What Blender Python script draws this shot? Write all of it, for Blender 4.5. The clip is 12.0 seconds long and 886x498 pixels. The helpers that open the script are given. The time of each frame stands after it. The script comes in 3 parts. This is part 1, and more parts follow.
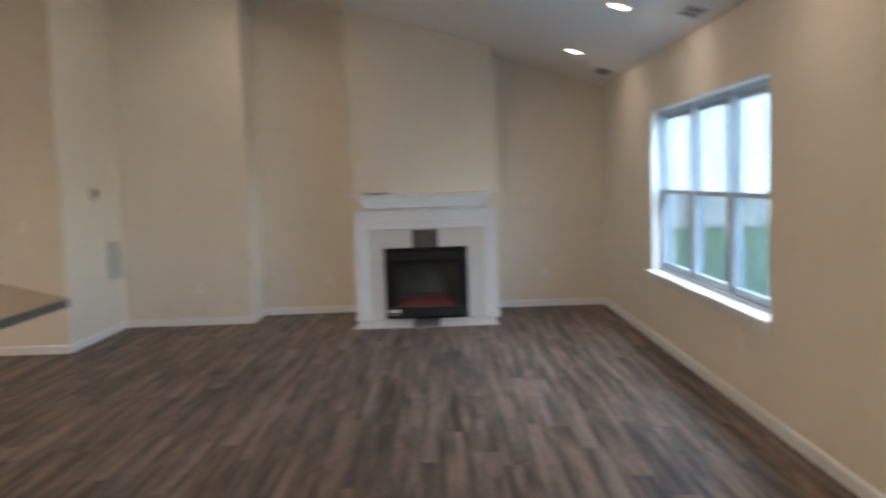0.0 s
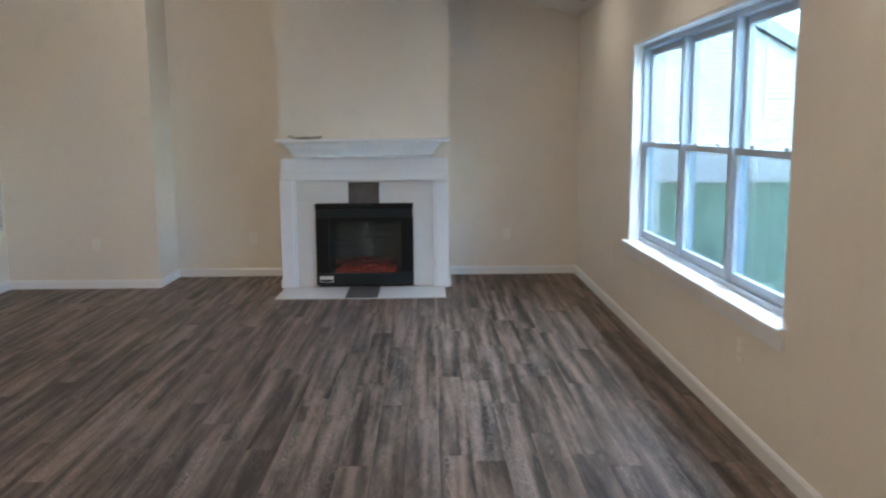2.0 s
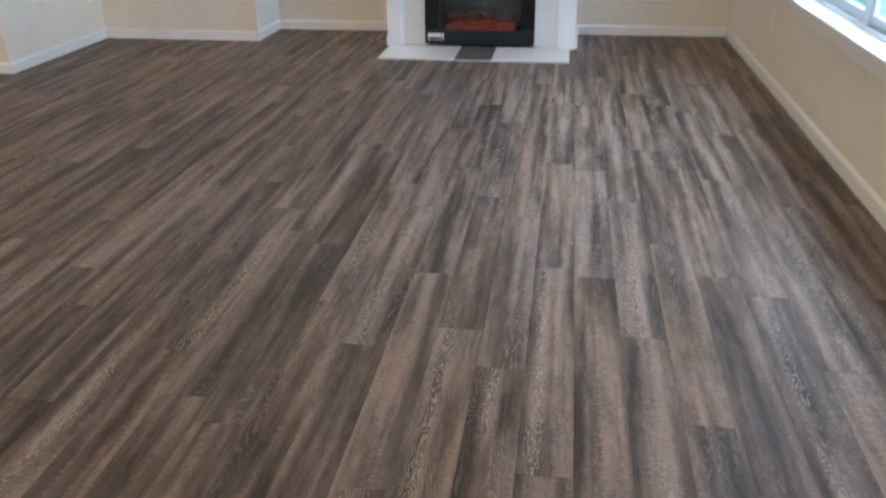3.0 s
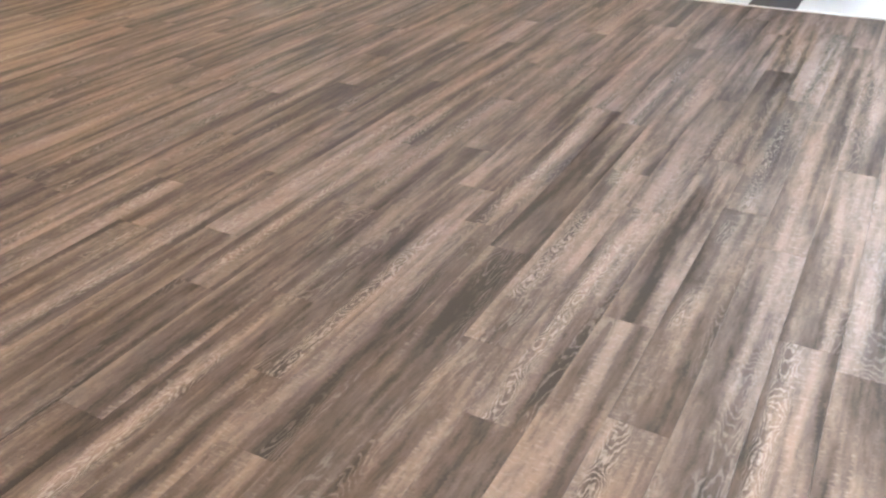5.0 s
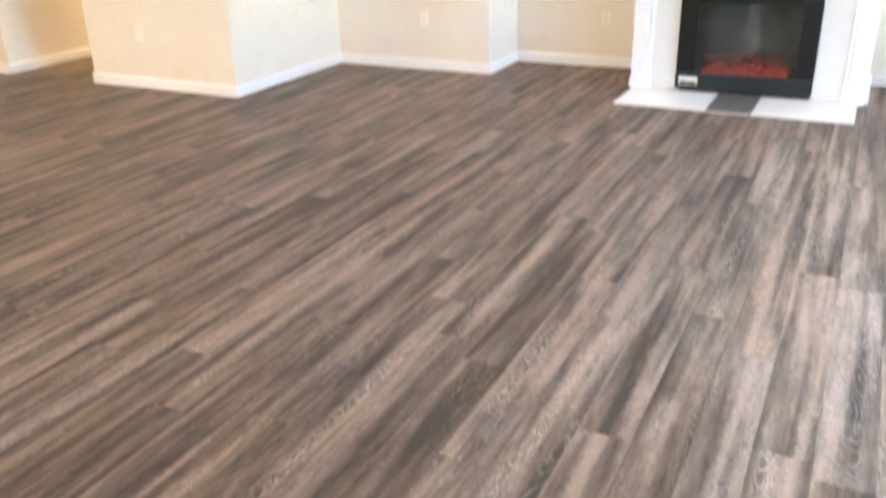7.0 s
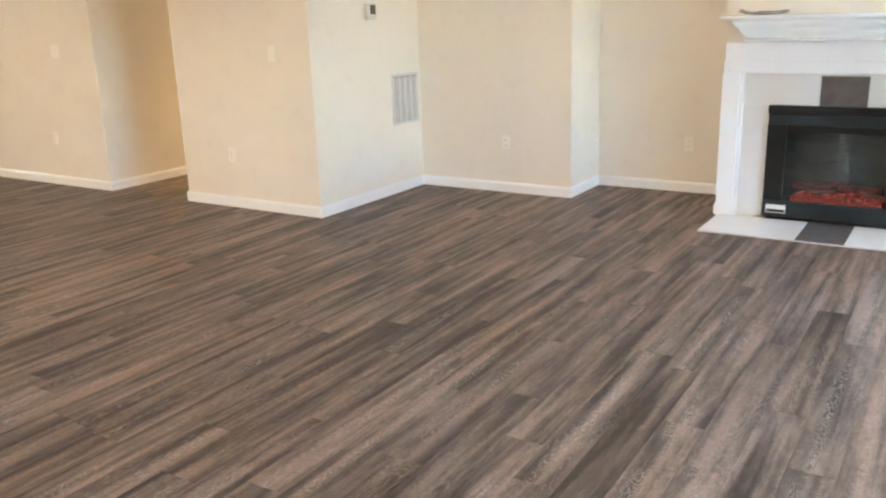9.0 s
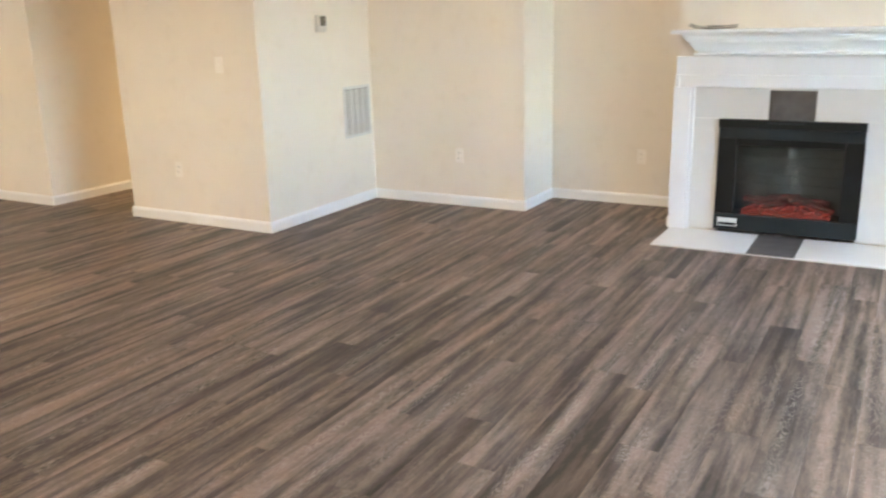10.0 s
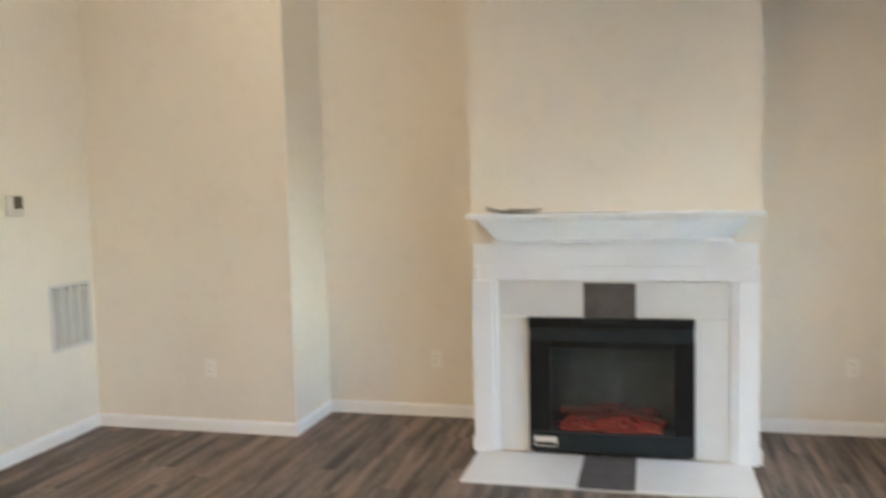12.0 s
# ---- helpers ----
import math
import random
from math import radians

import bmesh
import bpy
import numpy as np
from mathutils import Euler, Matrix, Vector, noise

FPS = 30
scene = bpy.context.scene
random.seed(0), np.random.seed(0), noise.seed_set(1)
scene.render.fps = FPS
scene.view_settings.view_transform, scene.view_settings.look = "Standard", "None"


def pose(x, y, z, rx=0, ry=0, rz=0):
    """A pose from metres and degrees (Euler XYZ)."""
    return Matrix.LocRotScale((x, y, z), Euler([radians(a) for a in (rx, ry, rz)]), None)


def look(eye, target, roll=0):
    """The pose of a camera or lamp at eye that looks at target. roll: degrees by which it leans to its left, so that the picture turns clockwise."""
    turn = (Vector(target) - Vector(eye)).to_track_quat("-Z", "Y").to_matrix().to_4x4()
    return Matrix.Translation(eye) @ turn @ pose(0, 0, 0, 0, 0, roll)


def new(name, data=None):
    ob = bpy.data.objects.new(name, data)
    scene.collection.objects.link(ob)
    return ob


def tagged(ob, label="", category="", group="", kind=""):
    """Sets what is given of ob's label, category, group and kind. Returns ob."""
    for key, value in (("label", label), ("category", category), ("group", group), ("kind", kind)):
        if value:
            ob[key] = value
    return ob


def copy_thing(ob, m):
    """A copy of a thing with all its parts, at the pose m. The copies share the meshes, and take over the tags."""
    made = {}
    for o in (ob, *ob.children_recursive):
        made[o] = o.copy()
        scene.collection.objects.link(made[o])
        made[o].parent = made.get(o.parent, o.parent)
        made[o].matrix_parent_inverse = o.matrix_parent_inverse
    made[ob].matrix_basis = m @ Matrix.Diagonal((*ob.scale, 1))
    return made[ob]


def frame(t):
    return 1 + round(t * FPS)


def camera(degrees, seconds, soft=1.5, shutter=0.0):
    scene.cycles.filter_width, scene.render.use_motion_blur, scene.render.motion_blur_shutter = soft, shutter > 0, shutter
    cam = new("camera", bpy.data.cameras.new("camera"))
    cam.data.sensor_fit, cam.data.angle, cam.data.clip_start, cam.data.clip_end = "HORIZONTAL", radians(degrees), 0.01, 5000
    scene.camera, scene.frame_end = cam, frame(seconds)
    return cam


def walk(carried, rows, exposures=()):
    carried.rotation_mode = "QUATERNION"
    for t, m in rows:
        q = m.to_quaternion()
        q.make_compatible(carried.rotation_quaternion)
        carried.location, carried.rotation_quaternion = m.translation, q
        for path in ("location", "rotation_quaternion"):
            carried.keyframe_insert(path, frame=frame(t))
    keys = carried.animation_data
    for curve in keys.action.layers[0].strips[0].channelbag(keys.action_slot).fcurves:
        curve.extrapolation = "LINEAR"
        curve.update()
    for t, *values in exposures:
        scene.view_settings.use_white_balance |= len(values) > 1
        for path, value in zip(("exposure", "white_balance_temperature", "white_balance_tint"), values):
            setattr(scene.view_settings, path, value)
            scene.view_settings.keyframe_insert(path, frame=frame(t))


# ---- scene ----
cam = camera(56.0, 12.0, soft=2.2, shutter=0.5)
PATH = [
    (0, (0.183, 0.332, 1.508), (0.178, 2.325, 1.346), -1.9),
    (0.5, (0.428, 0.728, 1.474), (0.696, 2.698, 1.256), -3.0),
    (1, (0.43, 0.965, 1.531), (0.612, 2.938, 1.263), -1.3),
    (1.5, (0.527, 1.389, 1.447), (0.603, 3.368, 1.173), -0.4),
    (2, (0.575, 1.727, 1.487), (0.606, 3.706, 1.197), -0.4),
    (2.5, (0.646, 2.206, 1.57), (0.477, 4.111, 0.985), 0.1),
    (3, (0.681, 2.462, 1.424), (0.415, 4.254, 0.576), -0.5),
    (3.2, (0.697, 2.558, 1.417), (0.398, 4.33, 0.538), -1.9),
    (4.8, (0.71, 3.371, 1.341), (-0.115, 4.896, 0.345), -0.4),
    (5, (0.705, 3.367, 1.333), (-0.139, 4.876, 0.328), -0.9),
    (5.5, (0.692, 3.363, 1.346), (-0.224, 4.805, 0.305), -3.5),
    (6, (0.694, 3.388, 1.339), (-0.218, 4.83, 0.294), -4.9),
    (6.5, (0.716, 3.398, 1.343), (-0.076, 4.914, 0.307), -2.7),
    (7, (0.715, 3.367, 1.401), (-0.121, 4.998, 0.6), -1.5),
    (7.5, (0.697, 3.355, 1.435), (-0.212, 5.029, 0.825), -1.2),
    (7.7, (0.686, 3.371, 1.442), (-0.246, 5.044, 0.865), -1.5),
    (9.3, (0.68, 3.442, 1.479), (-0.361, 5.059, 0.933), -1.8),
    (9.5, (0.665, 3.45, 1.487), (-0.355, 5.084, 0.947), -1.7),
    (10, (0.663, 3.534, 1.485), (-0.289, 5.212, 0.956), -1.5),
    (10.5, (0.568, 3.714, 1.473), (-0.196, 5.491, 0.964), -2.4),
    (11, (0.47, 4.029, 1.447), (0.009, 5.921, 0.992), -3.0),
    (11.2, (0.378, 4.19, 1.436), (0.033, 6.114, 1.014), -2.5),
    (11.5, (0.306, 4.432, 1.504), (-0.004, 6.381, 1.181), -1.7),
    (12, (0.194, 4.77, 1.55), (-0.292, 6.704, 1.397), -1.3),
]
EXPOSURES = [(0, 4.06, 6800, 12), (0.5, 4.25, 6250, 10), (1, 4.23, 6150, 10), (2, 4.18, 6200, 10), (3, 4.70, 6350, 10), (5, 5.92, 6750, 12), (6.5, 5.98, 6700, 12),
             (7.5, 5.62, 6750, 11), (9.5, 5.38, 6800, 10), (10.5, 5.33, 6750, 9), (11, 5.15, 6750, 9), (12, 4.97, 7000, 9)]
walk(cam, [(t, look(eye, target, roll)) for t, eye, target, roll in PATH], EXPOSURES)
SKY_FILL = 10.5
SKY, SUN, DOWNLIGHT, HALL, WARM = 0.50, 1.25, 0.18, 0.75, (1.0, 0.84, 0.68)
FILL_ROW_X, ROW_FILL, KITCHEN_FILL = -1.55, 0.46, 3.0


# ---- world, sun, exposure ----
world = bpy.data.worlds.new("world")
scene.world = world
world.use_nodes = True
wn = world.node_tree.nodes
sky = wn.new("ShaderNodeTexSky")
sky.sky_type = "NISHITA"
sky.sun_disc = False
sky.sun_elevation, sky.sun_rotation = radians(40), radians(205)
sky.dust_density = 0.6
wn["Background"].inputs["Strength"].default_value = SKY
world.node_tree.links.new(sky.outputs[0], wn["Background"].inputs["Color"])

sun = new("sun", bpy.data.lights.new("sun", "SUN"))
sun.data.energy, sun.data.angle, sun.data.color = SUN, radians(12), (1.0, 0.97, 0.93)
sun.matrix_world = look((-12, -26, 24), (0, 0, 0))

# unseen lamp added above the window to strengthen open-sky light on the floor
glow = new("window_sky_fill", bpy.data.lights.new("window_sky_fill", "AREA"))
glow.data.shape, glow.data.size, glow.data.size_y = "RECTANGLE", 2.7, 0.7
glow.data.energy, glow.data.color = SKY_FILL, (0.66, 0.83, 1.0)
glow.matrix_world = look((2.98, 6.5, 2.75), (0.75, 6.1, 0.0))


# ---- materials ----
def material(name):
    m = bpy.data.materials.new(name)
    m.use_nodes = True
    return m, m.node_tree.nodes, m.node_tree.links, m.node_tree.nodes["Principled BSDF"]


def ramp(nodes, stops):
    r = nodes.new("ShaderNodeValToRGB")
    while len(r.color_ramp.elements) < len(stops):
        r.color_ramp.elements.new(0.5)
    for e, (at, c) in zip(r.color_ramp.elements, stops):
        e.position = at
        e.color = (*c, 1) if len(c) == 3 else c
    return r


def grain(nodes, links, vector, scale, detail=3.0, rough=0.55, stretch=None):
    t = nodes.new("ShaderNodeTexNoise")
    t.inputs["Scale"].default_value = scale
    t.inputs["Detail"].default_value = detail
    t.inputs["Roughness"].default_value = rough
    if stretch:
        mp = nodes.new("ShaderNodeMapping")
        mp.inputs["Scale"].default_value = stretch
        links.new(vector, mp.inputs["Vector"])
        vector = mp.outputs[0]
    links.new(vector, t.inputs["Vector"])
    return t


def calc(nodes, links, op, a, b=None, c=None):
    n = nodes.new("ShaderNodeMath")
    n.operation = op
    for i, v in enumerate((a, b, c)):
        if v is None:
            continue
        if isinstance(v, (int, float)):
            n.inputs[i].default_value = v
        else:
            links.new(v, n.inputs[i])
    return n.outputs[0]


def mixed(nodes, links, fac, a, b, blend="MIX"):
    n = nodes.new("ShaderNodeMix")
    n.data_type, n.blend_type = "RGBA", blend
    for i, v in ((0, fac), (6, a), (7, b)):
        if isinstance(v, (int, float)):
            n.inputs[i].default_value = v
        elif isinstance(v, tuple):
            n.inputs[i].default_value = (*v, 1)
        else:
            links.new(v, n.inputs[i])
    return n.outputs[2]


def bump(nodes, links, height, strength, distance, bsdf):
    b = nodes.new("ShaderNodeBump")
    b.inputs["Strength"].default_value = strength
    b.inputs["Distance"].default_value = distance
    links.new(height, b.inputs["Height"])
    links.new(b.outputs[0], bsdf.inputs["Normal"])


def paint(name, colour, rough=0.6, spread=0.04, peel=0.12, scale=1.3):
    """Painted drywall or trim: soft tone drift, faint roller texture."""
    m, n, l, b = material(name)
    pos = n.new("ShaderNodeNewGeometry").outputs["Position"]
    big = grain(n, l, pos, scale, 3)
    lo = tuple(c * (1 - spread) for c in colour)
    hi = tuple(min(1, c * (1 + spread)) for c in colour)
    r = ramp(n, [(0.3, lo), (0.7, hi)])
    l.new(big.outputs[0], r.inputs[0])
    fine = grain(n, l, pos, 260, 2)
    scuff = grain(n, l, pos, 7, 4, 0.6)
    sr = ramp(n, [(0.32, tuple(c * 0.95 for c in colour)), (0.45, (1, 1, 1))])
    l.new(scuff.outputs[0], sr.inputs[0])
    l.new(mixed(n, l, 0.12, r.outputs[0], sr.outputs[0], "MULTIPLY"), b.inputs["Base Color"])
    b.inputs["Roughness"].default_value = rough
    bump(n, l, fine.outputs[0], peel, 0.002, b)
    return m


def plain(name, colour, rough=0.5, metal=0.0, spread=0.08, scale=30.0, coat=0.0):
    m, n, l, b = material(name)
    pos = n.new("ShaderNodeNewGeometry").outputs["Position"]
    t = grain(n, l, pos, scale, 4)
    r = ramp(n, [(0.3, tuple(c * (1 - spread) for c in colour)), (0.7, tuple(min(1, c * (1 + spread)) for c in colour))])
    l.new(t.outputs[0], r.inputs[0])
    l.new(r.outputs[0], b.inputs["Base Color"])
    b.inputs["Roughness"].default_value = rough
    b.inputs["Metallic"].default_value = metal
    b.inputs["Coat Weight"].default_value = coat
    return m


def plank_material(name, island, dark, mid, light):
    """Weathered oak print: long blotchy streaks, fine pores, pale cathedral lines."""
    m, n, l, b = material(name)
    geo = n.new("ShaderNodeNewGeometry")
    rnd = geo.outputs["Random Per Island"] if island else n.new("ShaderNodeObjectInfo").outputs["Random"]
    comb = n.new("ShaderNodeCombineXYZ")
    l.new(calc(n, l, "MULTIPLY", rnd, 37.0), comb.inputs[0])
    l.new(calc(n, l, "MULTIPLY", rnd, 91.0), comb.inputs[1])
    l.new(calc(n, l, "MULTIPLY", rnd, 13.0), comb.inputs[2])
    add = n.new("ShaderNodeVectorMath")
    l.new(geo.outputs["Position"], add.inputs[0])
    l.new(comb.outputs[0], add.inputs[1])
    p = add.outputs[0]
    chatter = grain(n, l, p, 1.0, 2.5, 0.6, (40.0, 120.0, 1.0))
    shift = n.new("ShaderNodeCombineXYZ")
    l.new(calc(n, l, "MULTIPLY", calc(n, l, "SUBTRACT", chatter.outputs[0], 0.5), 0.022), shift.inputs[0])
    ragged = n.new("ShaderNodeVectorMath")
    l.new(p, ragged.inputs[0])
    l.new(shift.outputs[0], ragged.inputs[1])
    q = ragged.outputs[0]
    streak = grain(n, l, q, 1.0, 2.5, 0.5, (17.0, 0.75, 1.0))
    drift_tone = grain(n, l, q, 1.0, 3, 0.6, (13.0, 2.4, 1.0))
    blotch = grain(n, l, q, 1.0, 3, 0.6, (60.0, 11.0, 1.0))
    pores = grain(n, l, p, 1.0, 5, 0.7, (150.0, 13.0, 1.0))
    fleck = grain(n, l, p, 1.0, 3, 0.6, (95.0, 42.0, 1.0))
    streak.inputs["Distortion"].default_value = 0.25
    blotch.inputs["Distortion"].default_value = 0.5
    # cathedral figure: contour lines of a slow noise, only on part of the boards
    field = grain(n, l, p, 1.0, 1.5, 0.4, (13.0, 2.0, 1.0))
    wob = grain(n, l, p, 1.0, 2, 0.5, (70.0, 22.0, 1.0))
    f2 = calc(n, l, "MULTIPLY_ADD", wob.outputs[0], 0.055, field.outputs[0])
    saw = calc(n, l, "PINGPONG", calc(n, l, "MULTIPLY", f2, 24.0), 0.5)
    line = ramp(n, [(0.0, (1, 1, 1)), (0.10, (0.8, 0.8, 0.8)), (0.22, (0, 0, 0))])
    l.new(saw, line.inputs[0])
    where = grain(n, l, p, 1.0, 1, 0.5, (9.0, 0.9, 1.0))
    wr = ramp(n, [(0.54, (0, 0, 0)), (0.61, (1, 1, 1))])
    l.new(where.outputs[0], wr.inputs[0])
    figure = calc(n, l, "MULTIPLY", calc(n, l, "MULTIPLY", line.outputs[0], wr.outputs[0]), 1.0 if island else 0.45)
    if not island:
        # a narrow chain of nested ovals down the heart of some boards
        sep = n.new("ShaderNodeSeparateXYZ")
        l.new(n.new("ShaderNodeTexCoord").outputs["Object"], sep.inputs[0])
        drift = grain(n, l, p, 1.0, 1, 0.5, (0.02, 1.7, 1.0))
        mid_x = calc(n, l, "MULTIPLY", calc(n, l, "SUBTRACT", calc(n, l, "FRACT", calc(n, l, "MULTIPLY", rnd, 23.7)), 0.5), 0.07)
        mid_x = calc(n, l, "MULTIPLY_ADD", calc(n, l, "SUBTRACT", drift.outputs[0], 0.5), 0.05, mid_x)
        dx = calc(n, l, "ABSOLUTE", calc(n, l, "SUBTRACT", sep.outputs[0], mid_x), 0.0)
        knots = grain(n, l, p, 1.0, 1.5, 0.45, (9.0, 4.6, 1.0))
        wave = calc(n, l, "MULTIPLY_ADD", wob.outputs[0], 0.15, knots.outputs[0])
        wave = calc(n, l, "MULTIPLY_ADD", calc(n, l, "MULTIPLY", dx, dx), 190.0, wave)
        saw2 = calc(n, l, "PINGPONG", calc(n, l, "MULTIPLY", wave, 17.0), 0.5)
        line2 = ramp(n, [(0.0, (1, 1, 1)), (0.12, (0.8, 0.8, 0.8)), (0.26, (0, 0, 0))])
        l.new(saw2, line2.inputs[0])
        zone = ramp(n, [(0.018, (1, 1, 1)), (0.034, (0, 0, 0))])
        l.new(dx, zone.inputs[0])
        some = calc(n, l, "GREATER_THAN", calc(n, l, "FRACT", calc(n, l, "MULTIPLY", rnd, 5.37)), 0.42)
        stretch = ramp(n, [(0.40, (0, 0, 0)), (0.47, (1, 1, 1))])
        l.new(drift.outputs[0], stretch.inputs[0])
        chain = calc(n, l, "MULTIPLY", calc(n, l, "MULTIPLY", line2.outputs[0], zone.outputs[0]), calc(n, l, "MULTIPLY", some, stretch.outputs[0]))
        figure = calc(n, l, "MAXIMUM", figure, chain)
    # the figure fades and breaks up along its lines
    worn = ramp(n, [(0.32, (0.15, 0.15, 0.15)), (0.56, (1, 1, 1))])
    l.new(fleck.outputs[0], worn.inputs[0])
    figure = calc(n, l, "MULTIPLY", figure, worn.outputs[0])
    # tone
    tone = calc(n, l, "MULTIPLY_ADD", streak.outputs[0], 0.55, calc(n, l, "MULTIPLY", blotch.outputs[0], 0.17))
    tone = calc(n, l, "MULTIPLY_ADD", drift_tone.outputs[0], 0.28, tone)
    tone = calc(n, l, "MULTIPLY_ADD", calc(n, l, "SUBTRACT", pores.outputs[0], 0.5), 0.12, tone)
    tone = calc(n, l, "MULTIPLY_ADD", calc(n, l, "SUBTRACT", rnd, 0.5), 0.03, tone)
    r = ramp(n, [(0.392, dark), (0.50, mid), (0.608, light)])
    l.new(tone, r.inputs[0])
    pale = (light[0] * 1.62, light[0] * 1.42, light[0] * 1.28)
    col = mixed(n, l, calc(n, l, "MULTIPLY", figure, 0.62), r.outputs[0], pale)
    # short cross-grain chatter marks in the pale streaks
    cr = ramp(n, [(0.54, (0, 0, 0)), (0.64, (1, 1, 1))])
    l.new(chatter.outputs[0], cr.inputs[0])
    pale_zone = ramp(n, [(0.47, (0, 0, 0)), (0.58, (1, 1, 1))])
    l.new(streak.outputs[0], pale_zone.inputs[0])
    col = mixed(n, l, calc(n, l, "MULTIPLY", calc(n, l, "MULTIPLY", cr.outputs[0], pale_zone.outputs[0]), 0.26), col, pale)
    fr = ramp(n, [(0.53, (0, 0, 0)), (0.64, (1, 1, 1))])
    l.new(fleck.outputs[0], fr.inputs[0])
    col = mixed(n, l, calc(n, l, "MULTIPLY", calc(n, l, "MULTIPLY", fr.outputs[0], pale_zone.outputs[0]), 0.15), col, pale)
    fd = ramp(n, [(0.30, (1, 1, 1)), (0.42, (0, 0, 0))])
    l.new(fleck.outputs[0], fd.inputs[0])
    col = mixed(n, l, calc(n, l, "MULTIPLY", fd.outputs[0], 0.22), col, tuple(c * 0.7 for c in dark))
    # slight hue drift from grey to tan
    hue = grain(n, l, p, 1.0, 2, 0.5, (3.0, 0.8, 1.0))
    hr = ramp(n, [(0.35, (0.98, 0.99, 1.02)), (0.65, (1.05, 0.99, 0.94))])
    l.new(hue.outputs[0], hr.inputs[0])
    col = mixed(n, l, 1.0, col, hr.outputs[0], "MULTIPLY")
    l.new(col, b.inputs["Base Color"])
    rr = n.new("ShaderNodeMapRange")
    rr.inputs[3].default_value, rr.inputs[4].default_value = GLOSS - 0.05, GLOSS + 0.10
    l.new(fleck.outputs[0], rr.inputs[0])
    l.new(rr.outputs[0], b.inputs["Roughness"])
    b.inputs["Specular IOR Level"].default_value = 0.26
    bump(n, l, calc(n, l, "ADD", pores.outputs[0], calc(n, l, "MULTIPLY", fleck.outputs[0], 0.6)), 0.25, 0.0012, b)
    return m


GLOSS = 0.46
TONES = {
    "mid": ((0.037, 0.030, 0.025), (0.127, 0.096, 0.078), (0.246, 0.182, 0.148)),
    "dark": ((0.035, 0.028, 0.023), (0.106, 0.081, 0.066), (0.212, 0.158, 0.129)),
    "light": ((0.038, 0.030, 0.025), (0.130, 0.098, 0.080), (0.250, 0.186, 0.151)),
}
PLANK = {k: plank_material("plank_" + k, False, *v) for k, v in TONES.items()}
PLANK_REST = plank_material("plank_rest", True, *TONES["mid"])

WALL = paint("wall_paint", (0.80, 0.752, 0.678), 0.62, 0.02)
CEILING = paint("ceiling_paint", (0.82, 0.815, 0.80), 0.8, 0.02, 0.3)
TRIM = paint("trim_paint", (0.85, 0.86, 0.875), 0.38, 0.015, 0.03)
MANTEL = paint("mantel_paint", (0.83, 0.86, 0.90), 0.35, 0.015, 0.03)
# white vinyl, with its blue-grey backlit shade mixed into the colour
SHADED_VINYL = plain("shaded_window_vinyl", (0.44, 0.51, 0.59), 0.35, 0, 0.02, 8)
PLATE = plain("plate_plastic", (0.86, 0.83, 0.775), 0.35, 0, 0.02, 20)
CASE = plain("thermostat_case", (0.62, 0.60, 0.57), 0.4, 0, 0.02, 20)
SLOT = plain("slot_dark", (0.04, 0.04, 0.04), 0.5)
WHITE_TILE = plain("white_tile", (0.71, 0.715, 0.715), 0.28, 0, 0.02, 9)
DARK_TILE = plain("slate_tile", (0.085, 0.078, 0.075), 0.42, 0, 0.22, 14)
GROUT = plain("grout", (0.55, 0.53, 0.50), 0.8)
BLACK = plain("black_enamel", (0.008, 0.009, 0.010), 0.45, 0, 0.15, 12)
BLACK.node_tree.nodes["Principled BSDF"].inputs["Specular IOR Level"].default_value = 0.2
BLACK_BAND = plain("charcoal_enamel", (0.014, 0.021, 0.025), 0.48, 0, 0.12, 12)
BLACK_BAND.node_tree.nodes["Principled BSDF"].inputs["Specular IOR Level"].default_value = 0.25
LINER = plain("firebrick", (0.025, 0.035, 0.038), 0.7, 0, 0.2, 16)
LINER_JOINT = plain("firebrick_joint", (0.021, 0.030, 0.033), 0.8)
SILVER = plain("silver_label", (0.74, 0.74, 0.74), 0.4, 0.1, 0.03)
DUCT_SHADE = plain("duct_shadow", (0.10, 0.10, 0.10), 0.7)
GREY_METAL = plain("grille_enamel", (0.62, 0.62, 0.61), 0.4, 0, 0.03)
SCREEN = plain("thermostat_screen", (0.10, 0.09, 0.075), 0.2, 0, 0.1)
COUNTER = plain("laminate_counter", (0.21, 0.165, 0.125), 0.35, 0, 0.28, 55)
COUNTER_EDGE = plain("counter_edge", (0.055, 0.046, 0.038), 0.4, 0, 0.2, 40)
CABINET = paint("cabinet_paint", (0.78, 0.730, 0.640), 0.5, 0.02)
PAPER = plain("paper", (0.34, 0.33, 0.31), 0.7, 0, 0.06)
PAPER_DARK = plain("printed_paper", (0.075, 0.065, 0.06), 0.5, 0, 0.2)
SIDING = plain("vinyl_siding", (0.27, 0.285, 0.29), 0.5, 0, 0.03, 2)
FASCIA = plain("fascia", (0.15, 0.185, 0.185), 0.5, 0, 0.05, 3)
SHINGLE = plain("roof_shingle", (0.17, 0.20, 0.20), 0.9, 0, 0.3, 9)
BARK = plain("bark", (0.15, 0.12, 0.10), 0.9, 0, 0.3, 20)
BRASS = plain("clear_coat_latch", (0.70, 0.70, 0.72), 0.35, 0, 0.03)


